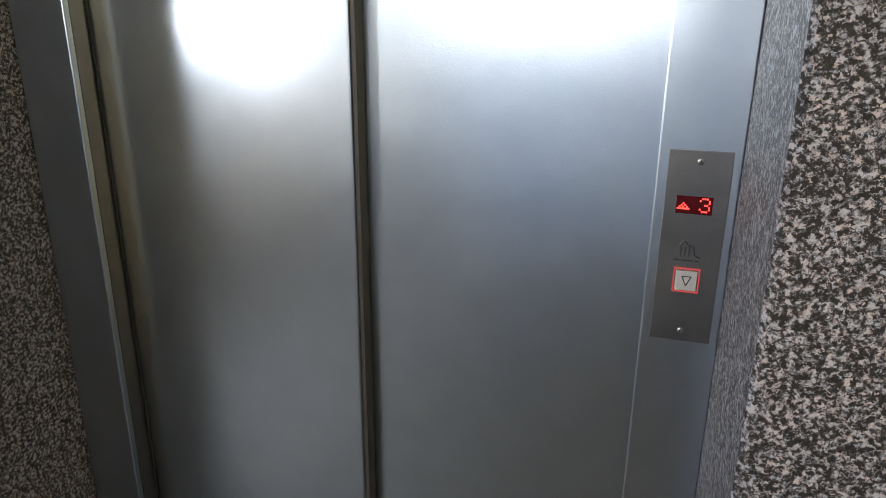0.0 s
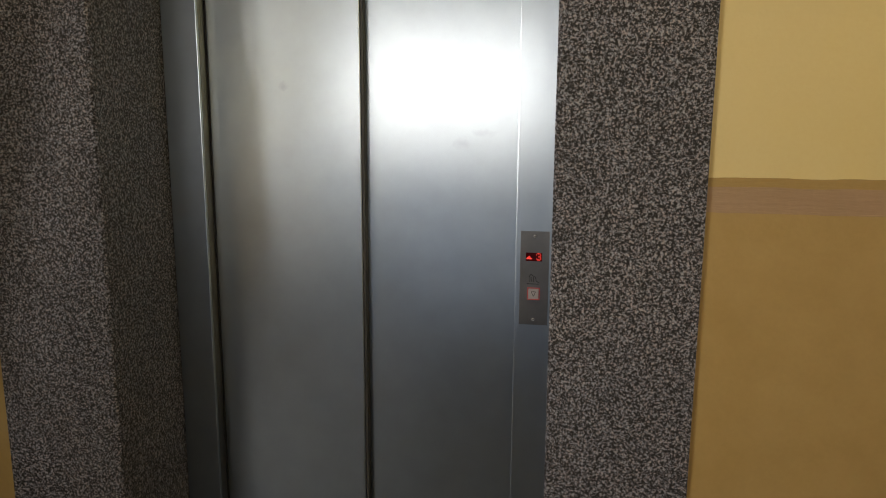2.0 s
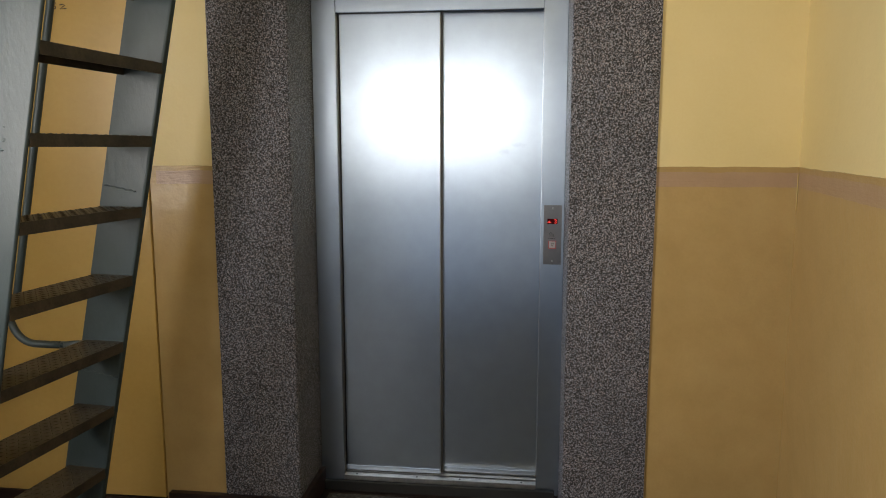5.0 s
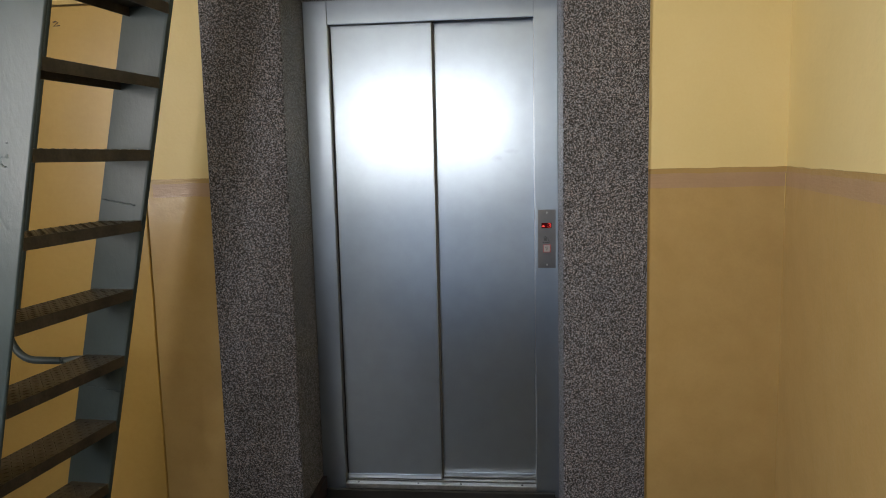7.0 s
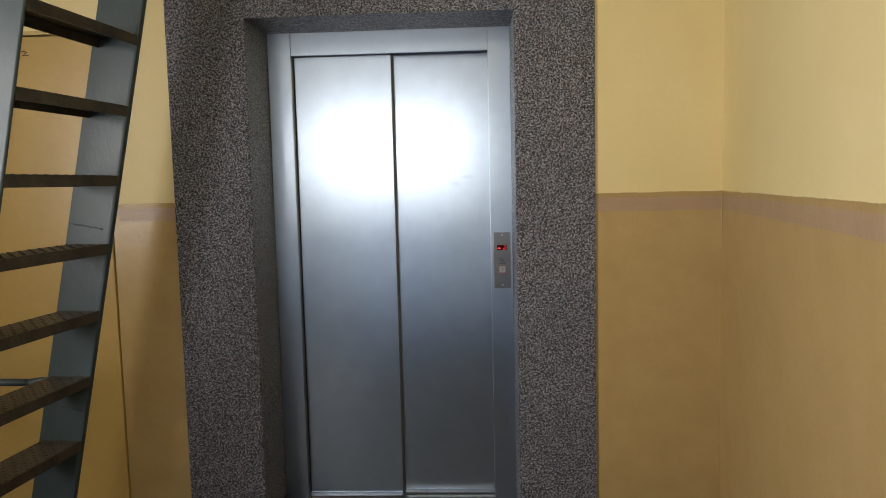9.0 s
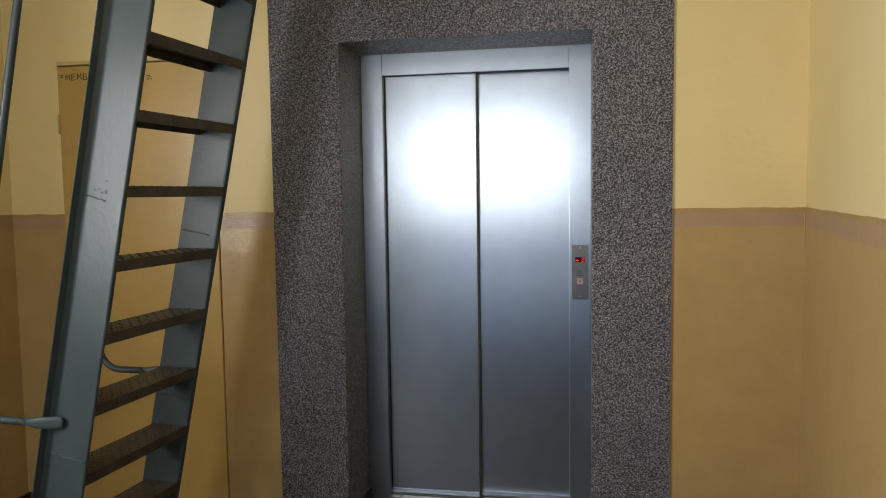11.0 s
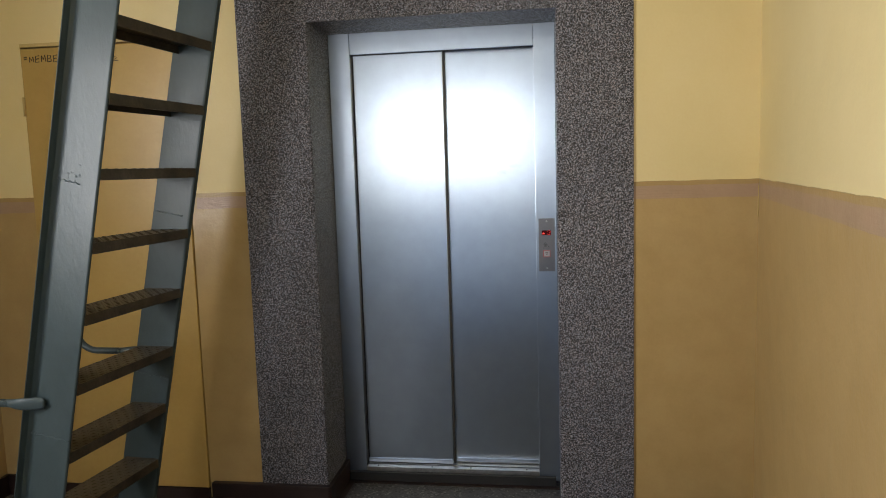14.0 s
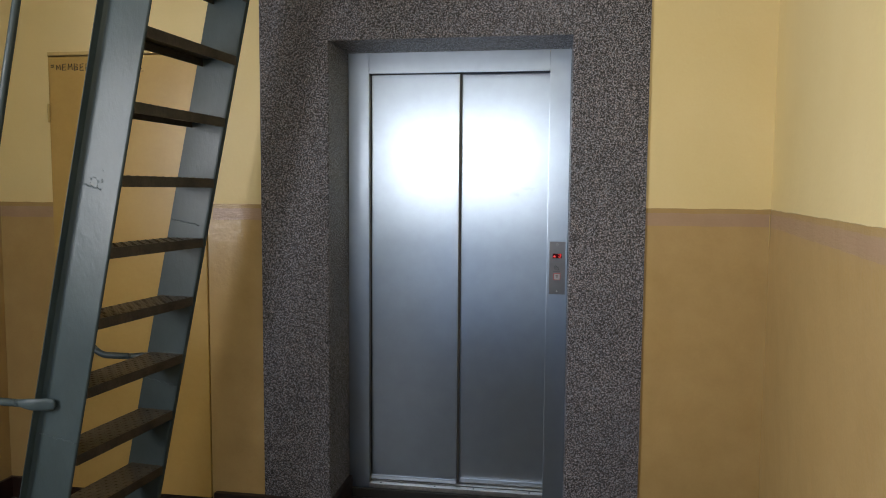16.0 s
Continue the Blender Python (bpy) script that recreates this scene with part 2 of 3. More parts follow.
# blue stands in for skylight that the lower steel and plaster pick up
M_REAR = mottled("rear_wall_skylight_blue", (0.12, 0.205, 0.38), (0.15, 0.245, 0.43), 0.7, 0, 2, 80)
M_WHITE = mottled("white_window_enamel", (0.72, 0.72, 0.70), (0.8, 0.8, 0.78), 0.4)


# ---- mesh helpers ----
def finish(name, bm, mat, smooth=False):
    me = bpy.data.meshes.new(name)
    bmesh.ops.recalc_face_normals(bm, faces=bm.faces)
    bm.to_mesh(me)
    bm.free()
    me.materials.append(mat)
    if smooth:
        for p in me.polygons:
            p.use_smooth = True
    return new(name, me)


def part(name, bm, mat, parent, label="", smooth=False):
    ob = finish(name, bm, mat, smooth)
    ob.parent = parent
    if label:
        ob["label"] = label
    return ob


def add_box(bm, x0, x1, y0, y1, z0, z1, bevel=0.0):
    vs = [bm.verts.new((x, y, z)) for z in (z0, z1) for x, y in ((x0, y0), (x1, y0), (x1, y1), (x0, y1))]
    fs = [bm.faces.new([vs[i] for i in f]) for f in ((3, 2, 1, 0), (4, 5, 6, 7), (0, 1, 5, 4), (1, 2, 6, 5), (2, 3, 7, 6), (3, 0, 4, 7))]
    if bevel:
        bmesh.ops.bevel(bm, geom=list({e for f in fs for e in f.edges}), offset=bevel, segments=2, profile=0.6, affect="EDGES")
    return bm


def box(x0, x1, y0, y1, z0, z1, bevel=0.0):
    return add_box(bmesh.new(), x0, x1, y0, y1, z0, z1, bevel)


def prism(bm, outline, z0, z1):
    """An upright prism over an outline of (x, y)."""
    lo, hi = [bm.verts.new((x, y, z0)) for x, y in outline], [bm.verts.new((x, y, z1)) for x, y in outline]
    bm.faces.new(lo[::-1]), bm.faces.new(hi)
    for i in range(len(lo)):
        j = (i + 1) % len(lo)
        bm.faces.new((lo[i], lo[j], hi[j], hi[i]))
    return bm


def tube(bm, pts, r, n=10):
    rings = []
    for i, p in enumerate(pts):
        d = (Vector(pts[min(i + 1, len(pts) - 1)]) - Vector(pts[max(i - 1, 0)])).normalized()
        a = d.orthogonal().normalized() if not rings else (last - d * last.dot(d)).normalized()
        last, b = a, d.cross(a)
        rings.append([bm.verts.new(Vector(p) + r * (math.cos(2 * math.pi * k / n) * a + math.sin(2 * math.pi * k / n) * b)) for k in range(n)])
    for s, t in zip(rings, rings[1:]):
        for k in range(n):
            bm.faces.new((s[k], s[(k + 1) % n], t[(k + 1) % n], t[k]))
    bm.faces.new(rings[0][::-1]), bm.faces.new(rings[-1])
    return bm


def structure(ob, label):
    return tagged(ob, label, kind="structure")


def thing(name, label, category, at=(0, 0, 0)):
    ob = new(name)
    ob.location = at
    return tagged(ob, label, category)


# ---- shell ----
DOOR_X0, DOOR_X1, DOOR_TOP = -1.447, -0.672, 2.078       # service door opening
BEND = (1.455, -2.30)                                  # where the slanting end of the east wall turns
LIFT_X0, LIFT_X1, LIFT_TOP = -0.120, 0.966, 2.104       # opening in the masonry for the lift
structure(finish("floor", box(X_WEST - 0.2, X_EAST + 0.2, Y_SOUTH - 0.2, 0.6, FLOOR - 0.2, FLOOR), M_FLOOR), "worn brown-grey terrazzo landing floor with dark chips")
structure(finish("ceiling", box(X_WEST - 0.2, X_EAST + 0.2, Y_SOUTH - 0.2, 0.6, CEIL, CEIL + 0.2), M_CEIL), "plain off-white painted ceiling of the landing")
bm = bmesh.new()
for x0, x1, z0, z1 in ((X_WEST - 0.2, DOOR_X0, FLOOR, CEIL), (DOOR_X0, DOOR_X1, DOOR_TOP, CEIL), (DOOR_X1, LIFT_X0, FLOOR, CEIL), (LIFT_X0, LIFT_X1, LIFT_TOP, CEIL), (LIFT_X1, X_EAST + 0.2, FLOOR, CEIL)):
    add_box(bm, x0, x1, Y_NORTH, 0.1, z0, z1)
structure(finish("wall_north", bm, M_WALL), "cream and ochre painted wall with a brown stripe")
bm = bmesh.new()
for y0, y1, z0, z1 in ((Y_SOUTH, SIDE[0], FLOOR, CEIL), (SIDE[1], Y_NORTH, FLOOR, CEIL), (SIDE[0], SIDE[1], FLOOR, SIDE[2]), (SIDE[0], SIDE[1], SIDE[3], CEIL)):
    add_box(bm, X_WEST - 0.2, X_WEST, y0, y1, z0, z1)
structure(finish("wall_west", bm, M_WALL), "cream and ochre painted side wall with a brown stripe")
structure(finish("wall_east", prism(bmesh.new(), ((X_EAST, Y_NORTH), (BEND[0], BEND[1]), (BEND[0], Y_SOUTH), (X_EAST + 0.2, Y_SOUTH), (X_EAST + 0.2, Y_NORTH)), FLOOR, CEIL), M_WALL), "cream and ochre painted side wall with a brown stripe")
bm = bmesh.new()
for x0, x1, z0, z1 in ((X_WEST - 0.2, WIN[0], FLOOR, CEIL), (WIN[1], X_EAST + 0.2, FLOOR, CEIL), (WIN[0], WIN[1], FLOOR, WIN[2]), (WIN[0], WIN[1], WIN[3], CEIL)):
    add_box(bm, x0, x1, Y_SOUTH - 0.2, Y_SOUTH, z0, z1)
# out of view; its blue colour imitates cool light mirrored in the lift door
structure(finish("wall_south", bm, M_REAR), "unseen rear wall round the landing window, blue to tint the steel's reflection")
# added out of view to shade low parts and darken the steel's reflection
structure(finish("light_block_wall", box(-0.30, BEND[0] - 0.022, -3.79, -3.67, FLOOR, 1.26, 0.004), M_REAR), "added unseen low wall that blocks window light, blue for the steel's reflection")


def window(name, m, w, h):
    ob = structure(new(name), "white framed landing window")
    ob.matrix_world = m
    bm = bmesh.new()
    for x0, x1, z0, z1 in ((0, 0.04, 0, h), (w - 0.04, w, 0, h), (0.04, w - 0.04, 0, 0.04), (0.04, w - 0.04, h - 0.04, h), (w / 2 - 0.02, w / 2 + 0.02, 0.04, h - 0.04)):
        add_box(bm, x0, x1, -0.03, 0.03, z0, z1)
    part("window_frame", bm, M_WHITE, ob)


window("window_1", pose(WIN[0], Y_SOUTH - 0.1, WIN[2]), WIN[1] - WIN[0], WIN[3] - WIN[2])
window("window_2", pose(X_WEST - 0.1, SIDE[0], SIDE[2], 0, 0, 90), SIDE[1] - SIDE[0], SIDE[3] - SIDE[2])
# unseen black sheets that make the space behind both doors dark
structure(finish("shaft_backing", box(LIFT_X0 - 0.05, LIFT_X1 + 0.05, 0.35, 0.4, FLOOR, LIFT_TOP + 0.1), M_BLACK), "black sheet for the unlit shaft behind the lift doors")
structure(finish("door_backing", box(DOOR_X0 - 0.05, DOOR_X1 + 0.05, 0.12, 0.17, FLOOR, DOOR_TOP + 0.1), M_BLACK), "black sheet for the unlit space behind the service door")

# stone-chip plaster round the lift: left pier, right pier, head
GX0, GX1, GY = -0.411, 1.256, -0.302
RX0, RX1, RTOP = -0.098, 0.948, 2.096                  # the recess between the piers, and its soffit
cladding = structure(new("chip_plaster_surround"), "grey speckled stone-chip plaster surround of the lift")
part("pier", prism(bmesh.new(), ((GX0, GY), (RX0 - 0.005, GY), (RX0, GY + 0.005), (RX0, 0.02), (LIFT_X0 + 0.001, 0.02), (LIFT_X0 + 0.001, Y_NORTH - 0.001), (GX0, Y_NORTH - 0.001)), 0.03, RTOP), M_CHIP, cladding)
part("pier", prism(bmesh.new(), ((RX1 + 0.005, GY), (GX1, GY), (GX1, Y_NORTH - 0.001), (LIFT_X1 - 0.001, Y_NORTH - 0.001), (LIFT_X1 - 0.001, 0.02), (RX1, 0.02), (RX1, GY + 0.005)), FLOOR, RTOP), M_CHIP, cladding)
bm = bmesh.new()
add_box(bm, GX0, GX1, GY, Y_NORTH - 0.001, RTOP, CEIL)
add_box(bm, LIFT_X0 + 0.002, LIFT_X1 - 0.002, Y_NORTH, 0.02, RTOP, LIFT_TOP - 0.001)
part("head", bm, M_CHIP, cladding)

# skirting
bm = bmesh.new()
add_box(bm, DOOR_X1 + 0.02, RX0 + 0.008, Y_NORTH - 0.030, Y_NORTH - 0.0005, FLOOR + 0.032, 0.046, 0.003)
add_box(bm, DOOR_X1 + 0.012, RX0 + 0.012, Y_NORTH - 0.042, Y_NORTH - 0.0005, FLOOR, FLOOR + 0.030, 0.003)
structure(finish("baseboard", bm, M_BASE), "dark brown painted skirting beside the lift")
structure(finish("baseboard", prism(bmesh.new(), ((RX0 + 0.0085, Y_NORTH - 0.029), (RX0 + 0.018, Y_NORTH - 0.026), (RX0 + 0.018, -0.002), (RX0 + 0.0005, -0.002), (RX0 + 0.0005, Y_NORTH)), FLOOR, 0.044), M_BASE), "dark brown painted skirting inside the lift recess")
structure(finish("baseboard", box(X_WEST + 0.02, DOOR_X0 - 0.06, Y_NORTH - 0.02, Y_NORTH - 0.0005, FLOOR, 0.045, 0.003), M_BASE), "dark brown painted skirting")
structure(finish("baseboard", box(X_WEST + 0.0005, X_WEST + 0.02, Y_SOUTH, Y_NORTH - 0.0005, FLOOR, 0.045, 0.003), M_BASE), "dark brown painted skirting")
structure(finish("baseboard", box(GX1 + 0.001, X_EAST - 0.024, Y_NORTH - 0.02, Y_NORTH - 0.0005, FLOOR, 0.03, 0.003), M_BASE), "dark brown painted skirting")
structure(finish("baseboard", prism(bmesh.new(), ((X_EAST - 0.0205, Y_NORTH - 0.002), (BEND[0] - 0.0205, BEND[1]), (BEND[0] - 0.0205, Y_SOUTH + 0.0005), (BEND[0] - 0.0005, Y_SOUTH + 0.0005), (BEND[0] - 0.0005, BEND[1]), (X_EAST - 0.0005, Y_NORTH - 0.002)), FLOOR, 0.03), M_BASE), "dark brown painted skirting")


# dark paint carried over the floor's edge along the skirting and the lift sill
for x0, x1, y0, y1 in ((-1.66, RX0 + 0.05, Y_NORTH - 0.13, Y_NORTH - 0.043), (RX0 + 0.0185, RX0 + 0.05, Y_NORTH - 0.042, -0.051), (RX0 + 0.0185, RX1 - 0.001, -0.050, -0.0245)):
    structure(finish("floor_border", box(x0, x1, y0, y1, FLOOR, FLOOR + 0.003), M_BASE), "dark brown painted border of the floor")

# pale drip of paint in the corner of the two painted walls
bm = bmesh.new()
tube(bm, [(X_EAST - 0.003, Y_NORTH - 0.003, 1.235 + 0.021 * i) for i in range(7)], 0.0022, 8)
structure(finish("trim", bm, M_CASING, True), "pale paint drip in the wall corner")


# ---- lift door ----
def lift_door():
    d = thing("lift_door", "stainless steel two-panel sliding lift door, closed", "lift door", (0.43, 0, FLOOR))
    o = Vector((0.43, 0, FLOOR))

    def add(name, bm, mat, parent=d, label="", smooth=False):
        bmesh.ops.translate(bm, verts=bm.verts, vec=-o)
        return part(name, bm, mat, parent, label, smooth)

    def jamb(x0, x1, inner):
        bm = box(x0, x1, 0.0, 0.012, -0.035, 2.103, 0.002)
        a, b = (x1 - 0.012, x1) if inner > 0 else (x0, x0 + 0.012)
        # the return has a darker steel than the jamb's face
        add("jamb_return", box(a, b, 0.0122, 0.044 if inner > 0 else 0.078, -0.008, 1.9995), M_PLAIN_STEEL, label="folded return of the jamb in a darker steel")
        return add("jamb", bm, M_STEEL)
    jamb(-0.096, 0.004, 1)
    jamb(0.852, 0.9475, -1)
    bm = box(0.005, 0.851, 0.001, 0.012, 2.0, 2.103, 0.0015)
    add("lintel", bm, M_STEEL)
    # shadow gap between lintel and panels, put in as a black strip
    add("lintel_shade", box(0.005, 0.851, 0.0122, 0.042, 2.0, 2.012), M_BLACK, label="black strip for the shadow gap under the lintel")
    # the shaded gap at the left panel's edge, drawn as a thin black strip
    add("gap_strip", box(0.0042, 0.0078, 0.0442, 0.0478, 0.018, 1.9995), M_BLACK, label="black strip for the shaded gap beside the panel")
    # door leaves: folded sheet with a return edge and a kick plate fold at the foot
    bm = box(-0.02, 0.433, 0.048, 0.070, 0.016, 2.04, 0.003)
    add_box(bm, -0.018, 0.432, 0.044, 0.048, 0.016, 0.036, 0.001)
    add("sliding_panel", bm, M_STEEL)
    bm = box(0.40, 0.90, 0.082, 0.104, 0.016, 2.04, 0.003)
    add_box(bm, 0.445, 0.850, 0.078, 0.082, 0.016, 0.035, 0.001)
    add("sliding_panel", bm, M_STEEL)
    add("edge_strip", box(0.4335, 0.440, 0.052, 0.080, 0.018, 2.03), M_RUBBER, label="black rubber edge strip between the panels")
    # grooved aluminium sill
    bm = bmesh.new()
    for y0, y1 in ((-0.002, 0.030), (0.046, 0.070), (0.088, 0.12)):
        add_box(bm, 0.005, 0.851, y0, y1, -0.010, 0.010, 0.0015)
    add_box(bm, 0.005, 0.851, 0.0, 0.12, -0.034, -0.006)
    sill = add("sill", bm, M_ALU, label="scuffed aluminium sill with two tracks")
    for x in (0.06, 0.33, 0.52, 0.79):
        bm = bmesh.new()
        bmesh.ops.create_cone(bm, cap_ends=True, segments=10, radius1=0.005, radius2=0.004, depth=0.002, matrix=Matrix.Translation((x, 0.014, 0.0108)))
        add("screw", bm, M_BLACK, sill)
    add("threshold", box(-0.078, 0.93, -0.024, -0.003, FLOOR, -0.010, 0.002), M_BLACK, label="dark strip under the sill")
    return d


lift_door()


# ---- call panel ----
def call_panel():
    x0, x1, z0, z1, yf = 0.8645, 0.9375, 0.9765, 1.2215, -0.003
    c = Vector(((x0 + x1) / 2, yf, (z0 + z1) / 2))
    p = thing("call_panel", "brushed steel lift call panel with red display and button", "call panel", c)

    def add(name, bm, mat, parent=p, label=""):
        for v in bm.verts:                  # laid out on a nominal plate of 77 by 254 mm
            v.co = ((v.co.x - 0.905) * 0.948, v.co.y - yf, (v.co.z - 1.084) * 0.9646)
        return part(name, bm, mat, parent, label)
    add("plate", box(0.8665, 0.9435, yf, -0.0002, 0.957, 1.211, 0.0008), M_PLAIN_STEEL)
    xm = 0.905
    for z in (1.198, 0.972):
        bm = bmesh.new()
        bmesh.ops.create_uvsphere(bm, u_segments=14, v_segments=8, radius=0.0042, matrix=Matrix.Translation((xm, yf, z)) @ Matrix.Diagonal((1, 0.55, 1, 1)))
        s = add("screw", bm, M_ALU, label="domed cross-head screw")
        bm = box(xm - 0.0024, xm + 0.0024, yf - 0.0027, yf - 0.0019, z - 0.0005, z + 0.0005)
        add_box(bm, xm - 0.0005, xm + 0.0005, yf - 0.0028, yf - 0.0018, z - 0.0024, z + 0.0024)
        add("slot", bm, M_BLACK, s)
    # dot-matrix display
    dx0, dx1, dz0, dz1 = 0.8815, 0.9255, 1.131, 1.154
    disp = add("display", box(dx0, dx1, yf - 0.0006, yf + 0.001, dz0, dz1), M_REDGLASS, label="dark red display window with lit dots")
    three = ("01110", "10001", "00001", "00110", "00001", "10001", "01110")
    arrow = ("0000000", "0001000", "0010100", "0101010", "1111111")
    for name, rows, left, top, step in (("digit", three, 0.9105, 1.1515, 0.00275), ("arrow", arrow, 0.8838, 1.1465, 0.0022)):
        bm = bmesh.new()
        for j, row in enumerate(rows):
            for i, on in enumerate(row):
                if on == "1":
                    x, z = left + i * step, top - j * step
                    add_box(bm, x - 0.0010, x + 0.0010, yf - 0.0011, yf - 0.0007, z - 0.0010, z + 0.0010)
        add(name, bm, M_DOTS, disp, "glowing red display dots")
    # maker's mark: an outline drawing above a line of small print
    bm = bmesh.new()
    for a, b in (((0.894, 1.075), (0.894, 1.088)), ((0.891, 1.088), (0.897, 1.096)), ((0.897, 1.096), (0.903, 1.090)), ((0.899, 1.075), (0.899, 1.088)), ((0.904, 1.075), (0.904, 1.090)),
                 ((0.904, 1.090), (0.909, 1.088)), ((0.909, 1.088), (0.911, 1.077)), ((0.911, 1.077), (0.918, 1.074))):
        tube(bm, ((a[0], yf - 0.0002, a[1]), (b[0], yf - 0.0002, b[1])), 0.0010, 6)
    add("emblem", bm, M_PRINT)
    bm = bmesh.new()
    x = 0.886
    for w in (0.008, 0.014, 0.006):
        add_box(bm, x, x + w, yf - 0.0004, yf, 1.0685, 1.0705)
        x += w + 0.0018
    add("print", bm, M_PRINT)
    # push button
    bx, bz, h = 0.9045, 1.043, 0.0165
    bm = bmesh.new()
    for u0, u1, w0, w1 in ((-h, h, h - 0.0017, h), (-h, h, -h, -h + 0.0017), (-h, -h + 0.0017, -h + 0.0017, h - 0.0017), (h - 0.0017, h, -h + 0.0017, h - 0.0017)):
        add_box(bm, bx + u0, bx + u1, yf - 0.0022, yf + 0.001, bz + w0, bz + w1)
    b = add("button_ring", bm, M_RING, label="square red lit ring")
    cap = add("button", box(bx - h + 0.003, bx + h - 0.003, yf - 0.0038, yf + 0.001, bz - h + 0.003, bz + h - 0.003, 0.001), M_CAP, label="square pale steel push button")
    bm = bmesh.new()
    tri = ((bx - 0.0058, bz + 0.006), (bx + 0.0058, bz + 0.006), (bx, bz - 0.0065))
    for i in range(3):
        a, e = tri[i], tri[(i + 1) % 3]
        tube(bm, ((a[0], yf - 0.004, a[1]), (e[0], yf - 0.004, e[1])), 0.0007, 6)
    add("down_arrow", bm, M_BLACK, cap)
    return p


call_panel()


# ---- service door ----
def service_door():
    o = Vector((DOOR_X0, Y_NORTH, FLOOR))
    d = thing("service_door", "ochre painted flush door with marker writing, shut", "door", o)

    def add(name, bm, mat, parent=d, label="", smooth=False):
        bmesh.ops.translate(bm, verts=bm.verts, vec=-o)
        return part(name, bm, mat, parent, label, smooth)
    y = Y_NORTH
    leaf = add("leaf", box(DOOR_X0 + 0.004, DOOR_X1 - 0.004, y - 0.008, y + 0.035, 0.012, 2.054, 0.004), M_DOOR)
    add("threshold", box(DOOR_X0 + 0.002, DOOR_X1 - 0.002, y - 0.012, y + 0.035, FLOOR, 0.008, 0.003), M_BASE, label="dark brown painted threshold")
    add("head_frame", box(DOOR_X0, DOOR_X1, y - 0.006, y + 0.06, 2.061, DOOR_TOP - 0.001, 0.002), M_CASING)
    # black sheet that darkens the gap round the leaf
    add("gap", box(DOOR_X0 + 0.002, DOOR_X1 - 0.001, y + 0.036, y + 0.05, FLOOR, 2.0605), M_BLACK)
    for z0 in (1.755, 0.25):
        h = bmesh.new()
        tube(h, ((DOOR_X0 + 0.004, y - 0.012, z0), (DOOR_X0 + 0.004, y - 0.012, z0 + 0.085)), 0.006, 10)
        add("hinge", h, M_CASING, label="painted-over barrel hinge", smooth=True)
    add("lock_plate", box(-0.785, -0.731, y - 0.011, y - 0.008, 0.985, 1.125, 0.001), M_DOOR)
    bm = bmesh.new()
    bmesh.ops.create_uvsphere(bm, u_segments=14, v_segments=10, radius=0.012, matrix=Matrix.Translation((-0.764, y - 0.014, 1.100)))
    add("spindle", bm, M_BLACK, label="bare spindle where the handle is missing", smooth=True)
    bm = bmesh.new()
    bmesh.ops.create_cone(bm, cap_ends=True, segments=14, radius1=0.008, radius2=0.008, depth=0.003, matrix=Matrix.Translation((-0.760, y - 0.011, 1.030)) @ Matrix.Rotation(radians(90), 4, "X"))
    add_box(bm, -0.763, -0.757, y - 0.0125, y - 0.0095, 1.007, 1.026)
    add("keyhole", bm, M_BLACK)
    # marker writing, stroke by stroke: letters on a grid one wide and one high
    strokes = {"=": "0.1,.35 .8,.42|.1,.6 .8,.68", "M": "0,0 .08,1 .45,.35 .85,1 1,0", "E": ".9,1 .1,.95 .05,0 .9,.06|.08,.5 .75,.55", "B": ".05,0 .1,1 .8,.9 .75,.6 .12,.52 .9,.4 .85,.08 .05,0",
               "R": ".05,0 .1,1 .8,.95 .85,.65 .12,.5 .95,0", "S": ".85,.95 .2,.9 .15,.6 .8,.42 .75,.08 .05,.05", "2": ".05,.85 .5,1 .85,.75 .1,.05 1.1,.1"}
    rng = random.Random(8)
    for text, x, z, tall, wide, pitch, slope in (("=MEMBER", -1.428, 1.996, 0.030, 0.021, 0.0295, -0.04), ("S2", -1.032, 1.982, 0.026, 0.026, 0.036, 0.0)):
        bm = bmesh.new()
        for i, ch in enumerate(text):
            x0, z0, k = x + i * pitch, z + slope * i * pitch + rng.uniform(-0.0015, 0.0015), rng.uniform(0.88, 1.12) * (0.75 if i == 1 else 1.0)
            for line in strokes[ch].split("|"):
                pts = [tuple(float(c) for c in p.split(",")) for p in line.split()]
                tube(bm, [(x0 + u * wide, y - 0.0084, z0 + w * tall * k) for u, w in pts], 0.0021, 6)
        add("writing", bm, M_INK, leaf)
    return d


service_door()


